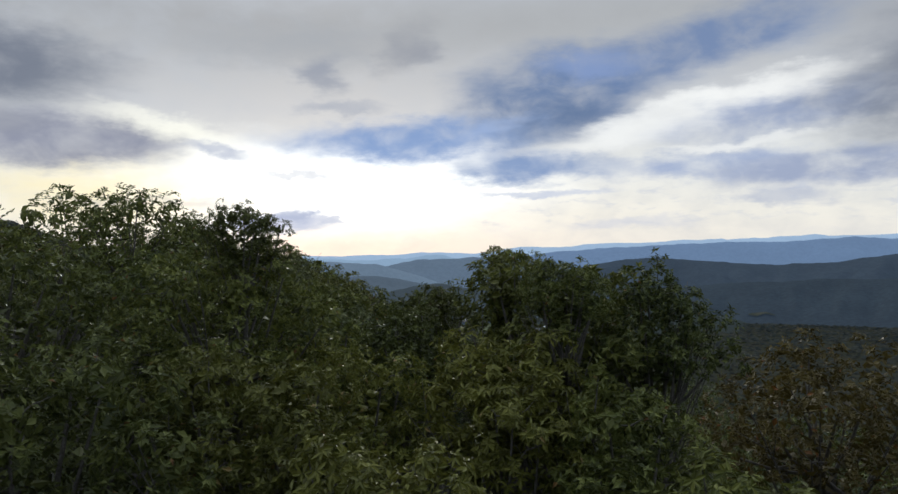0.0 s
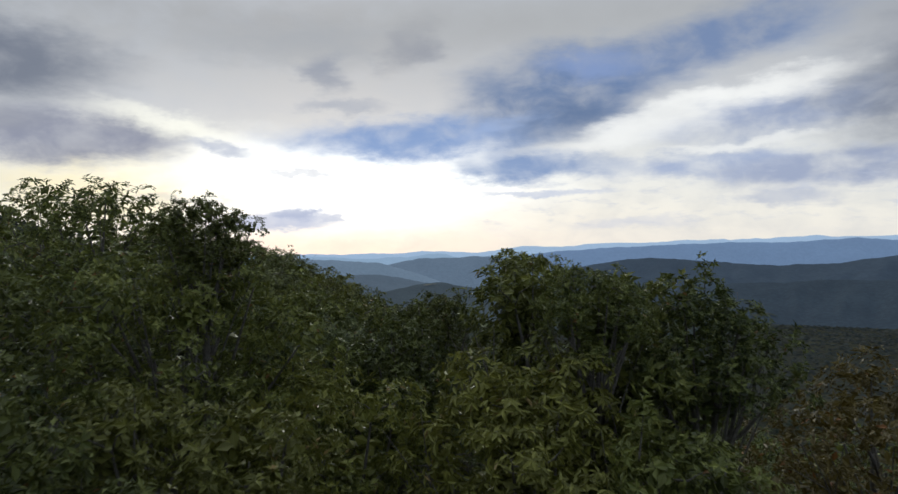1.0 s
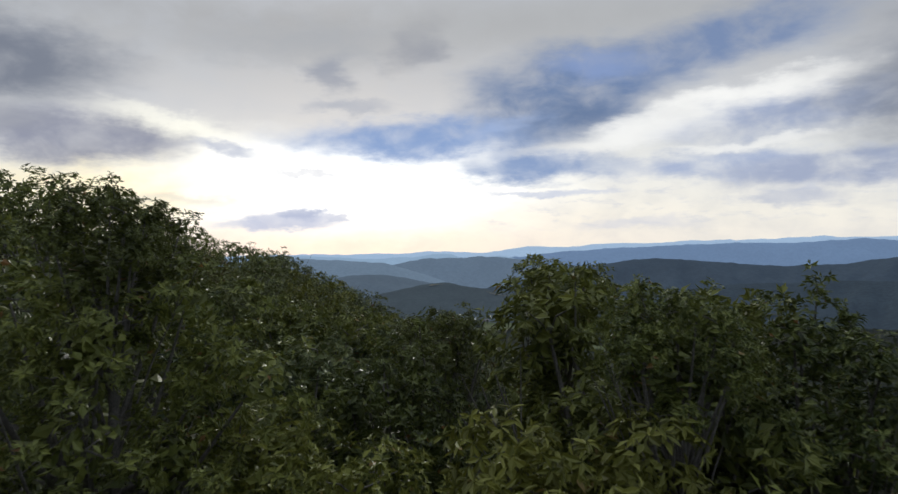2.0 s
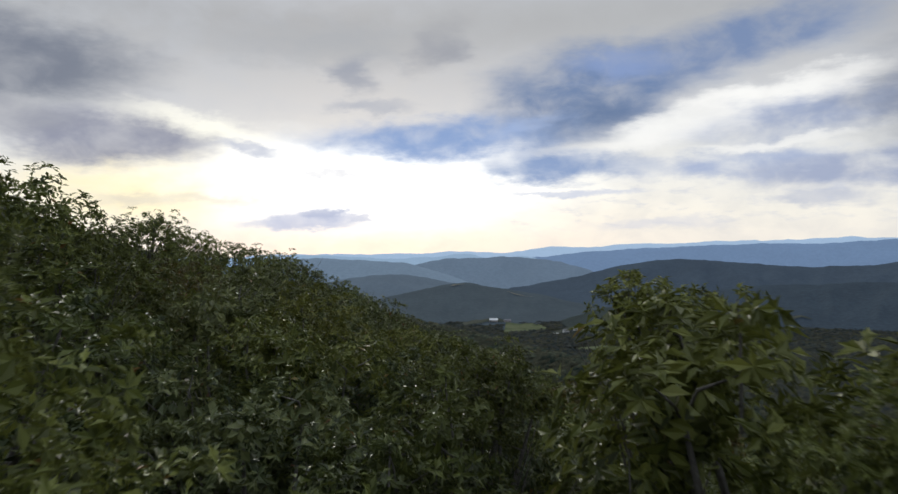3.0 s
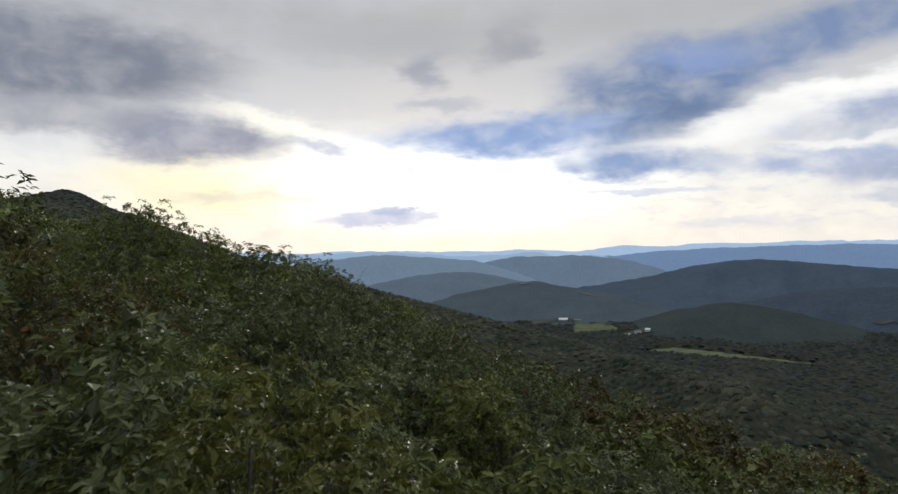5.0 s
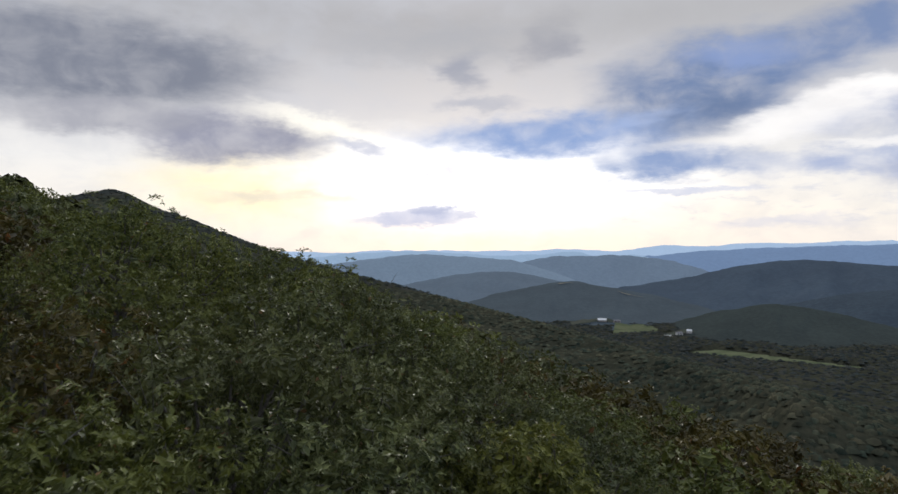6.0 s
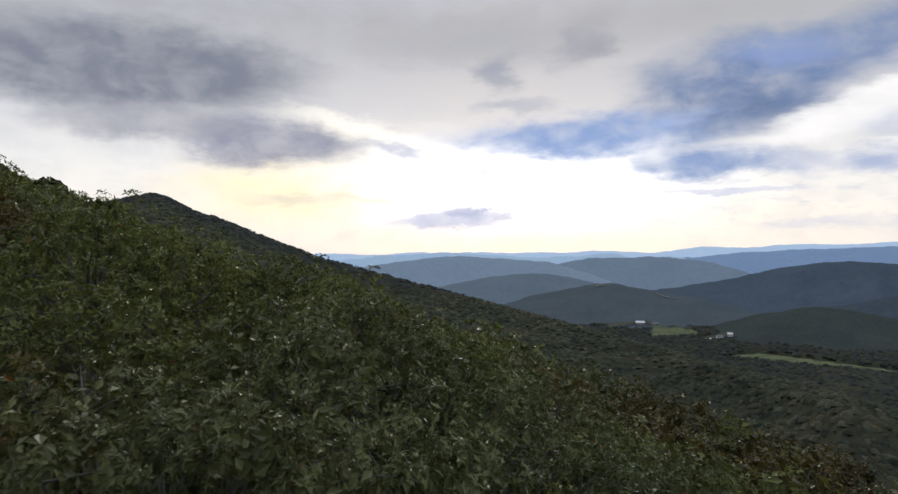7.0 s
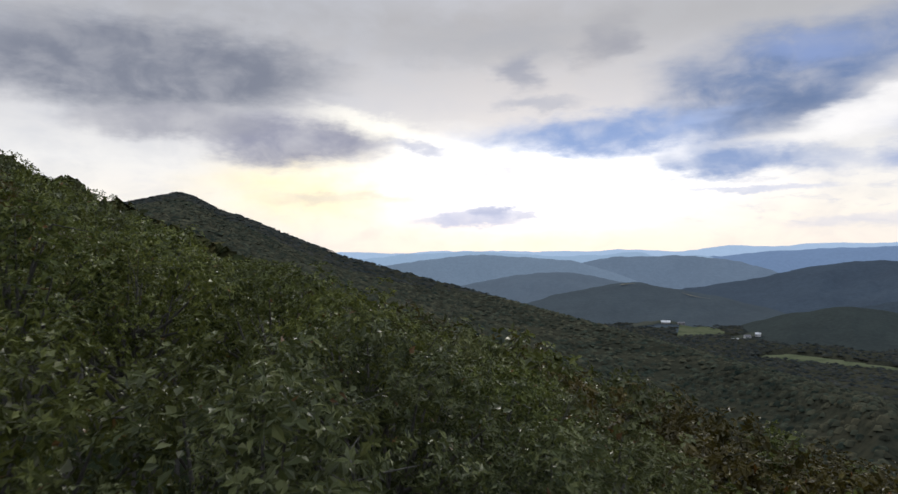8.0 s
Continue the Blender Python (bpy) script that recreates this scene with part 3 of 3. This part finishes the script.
# kind, x, y, top, radius of the trees that the way passes closely
RIGHT = (
    ("f", 2.6, 11.5, 13.40, 1.9), ("f", 1.85, 12.8, 13.55, 0.75), ("a", 4.0, 10.5, 13.2, 1.15), ("c", 2.4, 9.9, 13.35, 0.75), ("d", 1.4, 9.2, 12.35, 1.3),
    ("e", 7.9, 13.05, 11.75, 2.4), ("a", 3.1, 8.7, 11.7, 1.6), ("d", 3.45, 6, 11.25, 1.35), ("d", -0.1, 5.1, 11.8, 1.1), ("c", 0.26, 14.92, 12.75, 0.83),
    ("b", -0.4, 17.4, 12.25, 2.0), ("a", 2.7, 17.25, 11.7, 2.1), ("a", -0.5, 13.3, 12.45, 1.5), ("f", -0.9, 10.3, 12.1, 1.4),
)
LEFT = (
    ("a", -2.92, 10.35, 13.8, 1.95), ("c", -2.6, 10.1, 14.3, 0.7), ("a", -4.95, 14.25, 13.7, 2.4), ("b", -2.2, 14.4, 12.5, 1.6), ("f", -2.2, 17.2, 12.75, 1.6),
    ("a", -8.2, 18.8, 15.38, 2.4), ("c", -6.75, 19.35, 14.3, 1.5), ("a", -15, 28.5, 16.5, 3.3), ("f", -3.1, 21.0, 13.1, 2.0),
    ("b", -5.0, 19.95, 13.3, 1.8), ("b", -6.15, 28.05, 13.12, 2.25), ("b", -3.9, 26.7, 12.2, 1.4), ("e", -8.55, 27, 13.5, 2.1),
    ("a", -3.9, 6.3, 12.9, 2.1), ("f", -1.6, 7.2, 12.4, 1.4), ("a", -6.4, 9.8, 13.9, 2.3), ("b", -5.6, 4.6, 12.8, 2.0),
)
AHEAD = (
    ("b", -7.0, 31.9, 13.5, 2.5), ("b", -6.9, 35.2, 13.45, 2.1), ("c", -8.25, 37.05, 13.8, 1.65), ("a", -10.5, 38.85, 14.17, 2.1),
    ("c", -11.85, 36, 14.92, 1.65), ("c", -12.45, 34.05, 15.38, 1.65), ("b", -4.4, 39.3, 11.62, 2.5), ("c", -5.85, 37.95, 12.52, 1.5),
    ("b", -4.4, 31.2, 12.0, 1.8), ("b", -4.5, 34.9, 12, 2.1), ("a", -9.6, 30.9, 13.8, 2.25),
    ("f", -2.6, 30.9, 11.2, 1.8), ("b", -1.8, 34.3, 10.8, 2.1),
)
BETWEEN = (
    ("a", -1.5, 37.8, 10.35, 2.4), ("b", -9.75, 22.8, 14.1, 2.25), ("a", -5.8, 24.3, 13.0, 1.95), ("d", -1.3, 22.6, 11.9, 1.6),
)


def path_gap(x, y):
    """How far a spot lies from the camera's way over the plan."""
    return min(math.hypot(x - (0.6 - 0.006 * s * s), y - s) for s in np.linspace(-1.5, 26, 38))


def nearest_ahead(x, y):
    """How near the way comes to a spot while the spot still lies ahead."""
    seen = [math.hypot(x - px, y - s) for s in np.linspace(-1.5, 25.5, 40) for px in (0.6 - 0.006 * s * s,)
            if y - s > 1.25 * abs(x - px + 0.009 * s * (y - s))]
    return min(seen) if seen else 60.0


def kinds_of(radius, detail):
    return [tree_kind("oak_tree", label, "trees on the ridge", tree_meshes(seed, radius, radius * 2.0, *detail(leaf)))
            for seed, label, leaf in ((31, "dark green oak tree on the wooded slope", LEAF_OAK), (32, "grey-green oak tree on the wooded slope", LEAF_GREY),
                                      (33, "green oak tree on the wooded slope", LEAF_OAK), (34, "light green tree on the wooded slope", LEAF_LIGHT),
                                      (35, "russet-brown tree turning on the wooded slope", LEAF_RUSSET))]


middle = kinds_of(2.5, lambda leaf: (27, 10, 6, 5, 0.145, LOBED, 800, leaf, 0, 16, 0.18, 2, 0.05, 2.2, 120))
rear = kinds_of(2.7, lambda leaf: (22, 6, 4, 4, 0.215, POINTED, 260, leaf, 0, 6, 0.34, 0, 0.05, 2.2, 60))
LIKE = {"a": 0, "b": 1, "c": 2, "d": 3, "e": 4, "f": 3}


def plant_at(key, x, y, top, radius):
    """The finer kinds of tree where the way passes near."""
    d = nearest_ahead(x, y)
    if d < 7.0 or y < 7 and path_gap(x, y) < 7:
        slim = radius < 1.95
        plant(near[key][slim], x, y, top, radius, SLIM if slim else BROAD)
    elif d < 19.0:
        plant(middle[LIKE[key]], x, y, top, max(radius, 1.8), 2.5)
    else:
        plant(rear[LIKE[key]], x, y, top, max(radius, 2.0), 2.7)


for key, x, y, top, radius in RIGHT + LEFT + BETWEEN + AHEAD:
    plant_at(key, x, y, top, radius)

fill_rng = random.Random(5)
spots = [(5.1 * i + (2.5 if j % 2 else 0) + fill_rng.uniform(-1.2, 1.2), 4.5 * j + fill_rng.uniform(-1.2, 1.2)) for j in range(1, 14) for i in range(-12, 7)]
for x, y in spots:
    b = math.degrees(math.atan2(x, y + 7))
    if not -56 < b < 41 or any(math.hypot(x - p, y - q) < 0.90 * (r + 2.4) for p, q, r in placed):
        continue
    top = float(canopy(x, y)) + fill_rng.uniform(-2.4, 0.8)
    if path_gap(x, y) < 4.8:
        top = min(top, 11.5)
    plant_at(fill_rng.choice("eeaab" if x > -5 and y > 46 else "ababf" if x > -1.5 and y > 18 else "aabbbaab" if x > -20 else "aabe"), x, y, top, fill_rng.uniform(2.2, 3.2))


def slope_kind(seed, label, leaf):
    return tree_kind("tree", label, "trees on the lower slope",
                     tree_meshes(seed, 3.4, 6.8, 18, 4, 3, 3, 0.44, KITE, 120, leaf, 0, 1, 0.8, 0, 0.05, 1.8, 30))


slope = [slope_kind(51, "dark green broadleaf tree down the slope", LEAF_OAK), slope_kind(52, "green broadleaf tree down the slope", LEAF_GREY),
         slope_kind(53, "russet broadleaf tree down the slope", LEAF_RUSSET), slope_kind(54, "green broadleaf tree in full leaf", LEAF_OAK)]
for j in range(6, 26):
    for i in range(-22, 17):
        x, y = 6.2 * i + (3.1 if j % 2 else 0) + fill_rng.uniform(-1.5, 1.5), 5.8 * j + fill_rng.uniform(-1.5, 1.5)
        r, b = math.hypot(x, y - 18), math.degrees(math.atan2(x, y - 8))
        if r > 132 or not -50 < b < 38 or y < 60 and -58 < x < 31.5:
            continue
        brown = noise.noise(Vector((x / 21, y / 21, 3.3))) > 0.22 or math.hypot((x - 5) / 1.6, y - 80) < 12
        kind = slope[2] if brown and fill_rng.random() < 0.7 else fill_rng.choice((slope[0], slope[1], slope[3]))
        plant(kind, x, y, float(canopy(x, y)) + fill_rng.uniform(-1.3, 1.3), fill_rng.uniform(3.2, 4.2), 3.4)

for kinds in (middle, rear, slope, [k for pair in near.values() for k in pair]):
    for k in kinds:
        for part_ in list(k.children):
            bpy.data.objects.remove(part_)
        bpy.data.objects.remove(k)


# ---- woods farther off ----
def in_fields(x, y):
    """Which spots lie in the open fields."""
    inside = np.zeros(len(x), bool)
    for fx, fy, fw, fh, ft in FIELDS:
        c, n_ = math.cos(radians(ft)), math.sin(radians(ft))
        u, v = (x - fx) * c + (y - fy) * n_, -(x - fx) * n_ + (y - fy) * c
        inside |= (np.abs(u) < fw / 2 + 3) & (np.abs(v) < fh / 2 * (1 - u / fw) + 3)
    return inside


def crowns_over(r0, r1, spacing, size, seed):
    """Places and sizes of crowns over a stretch of land, the fields left open."""
    rng = np.random.default_rng(seed)
    half = np.radians((-54, 42))
    count = int((half[1] - half[0]) / 2 * (r1 * r1 - r0 * r0) / spacing ** 2)
    r = np.sqrt(rng.uniform(r0 * r0, r1 * r1, count))
    b = rng.uniform(half[0], half[1], count)
    x, y = r * np.sin(b), 18 + r * np.cos(b)
    z = canopy(x, y) + size * rng.uniform(-0.34, 0.26, count)
    s = size * rng.uniform(0.6, 1.3, count)
    keep = ~((b < radians(-8)) & (r > np.clip(950 - 21 * (np.degrees(b) + 15), 330, 1500) + 130))   # behind the spur
    keep &= ~in_fields(x, y)
    return rng, x[keep], y[keep], z[keep], s[keep]


def tufted_woods(label, r0, r1, spacing, size, cards, seed, mat):
    """Crowns of ragged tufts: too many to count."""
    rng, x, y, z, s = crowns_over(r0, r1, spacing, size, seed)
    count = len(x)
    n = unit(rng.normal(size=(count * cards, 3)) + np.array([0, 0, 0.6]))
    ss = np.repeat(s, cards)
    p = np.repeat(np.stack([x, y, z - s * 0.9], -1), cards, 0) + n * (ss * rng.uniform(0.6, 1.05, count * cards))[:, None]
    nr = unit(n + rng.normal(size=n.shape) * 0.35)
    e1, e2 = frames_of(nr, rng)
    t = rng.uniform(0, 6.28, count * cards)[:, None]
    d1 = (np.cos(t) * e1 + np.sin(t) * e2) * (ss * 2.0 / math.sqrt(cards))[:, None]
    d2 = np.cross(nr, d1)
    v = np.stack([p - d1, p + d2 * 0.9, p + d1, p - d2 * 0.9], 1).reshape(-1, 3)
    v += rng.normal(size=v.shape) * np.repeat(ss, 4)[:, None] * 0.08
    tagged(new("forest_canopy", fill("forest_canopy", v, [np.arange(len(v)).reshape(-1, 4)], mat)), label, "woods", kind="stuff")


def domed_woods(label, r0, r1, spacing, size, seed, mat, rings, k):
    """Crowns far off: uneven domes that rise out of the closed canopy; rings: reach and drop of each ring below the top."""
    rng, x, y, z, s = crowns_over(r0, r1, spacing, size, seed)
    count = len(x)
    a = np.arange(k) * 2 * np.pi / k + rng.uniform(0, 6.28, (count, 1))
    v = [np.stack([x, y, z], -1)[:, None]]
    for reach, drop in rings:
        rad = s[:, None] * reach * rng.uniform(0.75, 1.25, (count, k))
        v.append(np.stack([x[:, None] + rad * np.cos(a), y[:, None] + rad * np.sin(a), z[:, None] - s[:, None] * drop * rng.uniform(0.75, 1.25, (count, k))], -1))
    off = (np.arange(count) * (1 + len(rings) * k))[:, None]
    j = np.arange(k)
    tri = np.stack([np.zeros(k, int), 1 + j, 1 + (j + 1) % k], -1)
    faces = [(off[:, :, None] + tri[None]).reshape(-1, 3)]
    if len(rings) > 1:
        quad = np.stack([1 + j, 1 + k + j, 1 + k + (j + 1) % k, 1 + (j + 1) % k], -1)
        faces.append((off[:, :, None] + quad[None]).reshape(-1, 4))
    tagged(new("forest_canopy", fill("forest_canopy", np.concatenate(v, 1).reshape(-1, 3), faces, mat, True)), label, "woods", kind="stuff")


def canopy_sheet(label, r0, r1, mat):
    """The closed mass of crowns under the tufts, left open over the fields."""
    rows, cols = 230, 220
    r = np.geomspace(r0, r1, rows)
    rr, bb = np.meshgrid(r, np.radians(np.linspace(-54, 42, cols)), indexing="ij")
    x, y = rr * np.sin(bb), 18 + rr * np.cos(bb)
    lumps = bumpy(x.ravel(), y.ravel(), 34, 4.0).reshape(x.shape)
    z = canopy(x, y) - np.interp(rr, (118, 276, 520, 900, 1990), (1.9, 1.4, 1.5, 1.8, 2.8)) + 0.5 * lumps
    z = np.where(in_fields(x.ravel(), y.ravel()).reshape(x.shape), ground_at(x, y) - 1.0, z)   # forest edge down to the open land
    faces = grid_faces(rows, cols)
    tagged(new("forest_canopy", fill("forest_canopy", np.stack([x, y, z], -1).reshape(-1, 3), [faces], mat, True)), label, "woods", kind="stuff")


# x, y, width, depth, turn
FIELDS = ((14, 1962, 118, 46, -4), (123, 1860, 108, 150, -4), (345, 1440, 300, 85, -34), (214, 1790, 62, 70, 8))
tufted_woods("dense green and russet forest on the near slope", 122, 280, 5.0, 3.4, 36, 71, FOREST)
canopy_sheet("closed dark canopy of the valley woods", 118, 1990, HAZED_SPUR_FOREST)
domed_woods("dense green forest farther down the slope", 270, 520, 3.9, 2.6, 74, HAZED_SPUR_FOREST, ((0.62, 0.20), (1.05, 0.80)), 4)
domed_woods("dense dark green forest on the far slope", 515, 900, 5.4, 3.5, 72, HAZED_SPUR_FOREST, ((1.0, 0.55),), 5)
domed_woods("dark forest on the spur and in the valley", 895, 1990, 9.5, 5.6, 73, HAZED_FAR_FOREST, ((1.0, 0.50),), 5)


# ---- the valley ----
def land_at(x, y):
    """The ground, or the foot of a hill that rises over it."""
    hits = [h.ray_cast(Vector((x, y, 900)), Vector((0, 0, -1)))[0] for h in HILLS]
    return max([p.z for p in hits if p] + [float(ground_at(x, y))])


def field(label, x, y, width, depth, turn, mat):
    n, m = 24, 12
    u, v = np.meshgrid(np.linspace(-0.5, 0.5, n), np.linspace(-0.5, 0.5, m), indexing="ij")
    wob = 1 + 0.12 * np.sin(7 * u + x) * np.cos(5 * v + y)
    c, s = math.cos(radians(turn)), math.sin(radians(turn))
    px, py = u * width * wob, v * depth * (1 - 0.5 * u) * wob
    gx, gy = x + px * c - py * s, y + px * s + py * c
    gz = np.array([land_at(p, q) for p, q in zip(gx.ravel(), gy.ravel())]).reshape(gx.shape)
    verts = np.stack([gx, gy, gz + 3.0], -1).reshape(-1, 3)
    tagged(new("field", fill("field", verts, [grid_faces(n, m)], mat, True)), label, "field", kind="structure")


for (x, y, wd, dp, tn), mat, label in zip(FIELDS, (DULL, MEADOW, MEADOW, DULL),
                                          ("pale field strip beside the barn", "light green meadow in the valley", "long green meadow along the wood", "dull pasture round the farmhouses")):
    field(label, x, y, wd, dp, tn, mat)


def clearing(label, bearing_, r, width, depth, mat):
    """An open patch that lies on the flank of a hill."""
    n, m = 20, 8
    verts = []
    for i in range(n):
        for j in range(m):
            a, d = radians(bearing_) + (i / (n - 1) - 0.5) * width / r, r + (j / (m - 1) - 0.5) * depth * (1 - 1.8 * abs((i / (n - 1)) ** 0.6 - 0.5)) + 0.12 * width * math.sin(3.0 * i / n)
            x, y = d * math.sin(a), 18 + d * math.cos(a)
            verts.append((x, y, land_at(x, y) + 4.0))
    tagged(new("field", fill("field", np.array(verts), [grid_faces(n, m)], mat, True)), label, "field", kind="structure")


clearing("pale clearing on the valley hill", -1.6, 2450, 50, 30, STUBBLE)
clearing("pale strip of pasture on the valley hill", 3.4, 2430, 90, 24, STUBBLE)
clearing("dull field below the dark ridge", 23.8, 2090, 70, 26, DULL)


def box_mesh(name, size, at, mat, bevel=0.0):
    bm = bmesh.new()
    bmesh.ops.create_cube(bm, size=1, matrix=Matrix.Translation(at) @ Matrix.Diagonal((*size, 1)))
    if bevel:
        bmesh.ops.bevel(bm, geom=bm.edges[:], offset=bevel, segments=1, affect="EDGES")
    me = bpy.data.meshes.new(name)
    bm.to_mesh(me)
    bm.free()
    me.materials.append(mat)
    return me


def building(name, label, x, y, turn, length, deep, wall, rise, wall_mat, roof_mat, doors):
    """A gabled building: walls, roof with eaves, dark openings."""
    root = tagged(new(name), label, "building", "farm buildings")
    root.matrix_basis = pose(x, y, land_at(x, y) + 3.0, 0, 0, turn)
    l, d = length / 2, deep / 2
    verts = np.array([(-l, -d, -1), (l, -d, -1), (l, d, -1), (-l, d, -1), (-l, -d, wall), (l, -d, wall), (l, d, wall), (-l, d, wall),
                      (-l, 0, wall + rise), (l, 0, wall + rise)], float)
    quads = np.array([(0, 1, 5, 4), (2, 3, 7, 6), (1, 2, 6, 5), (3, 0, 4, 7)])
    new("wall", fill("wall", verts, [quads, np.array([(5, 6, 9), (7, 4, 8)])], wall_mat)).parent = root
    o, e, t = l + 0.6, d + 0.7, 0.35
    low = wall - 0.7 * rise / d
    for s in (-1, 1):
        rv = np.array([(-o, s * e, low), (o, s * e, low), (o, 0, wall + rise), (-o, 0, wall + rise)], float)
        rv = np.concatenate([rv + (0, 0, 0.02), rv + (0, 0, t)])
        rf = np.array([(3, 2, 1, 0), (4, 5, 6, 7), (0, 1, 5, 4), (1, 2, 6, 5), (2, 3, 7, 6), (3, 0, 4, 7)])
        new("roof", fill("roof", rv, [rf], roof_mat)).parent = root
    for k in range(doors):
        at = (-l + length * (k + 0.5) / doors, -d - 0.03, wall * 0.45)
        new("door" if k == 0 else "window", box_mesh("opening", (length * 0.25 / doors, 0.2, wall * (0.9 if k == 0 else 0.4)), at, DARK)).parent = root
    return root


building("barn", "long white-roofed barn in the valley", 42, 1945, -4, 22, 11, 4.0, 4.0, BOARD, TIN, 4)
building("barn", "grey-roofed shed beside the barn", 80, 1960, 10, 18, 9, 3.5, 2.5, BOARD, SLATE_ROOF, 2)
building("house", "white farmhouse beside the meadow", 212, 1745, 20, 13, 9, 5.5, 3.2, PAINT, SLATE_ROOF, 3)
building("house", "small pale house among valley trees", 236, 1757, -15, 11, 8, 4.5, 3.0, PAINT, TIN, 3)
building("barn", "grey farm shed near the houses", 186, 1733, 5, 16, 8, 3.8, 2.4, BOARD, TIN, 2)
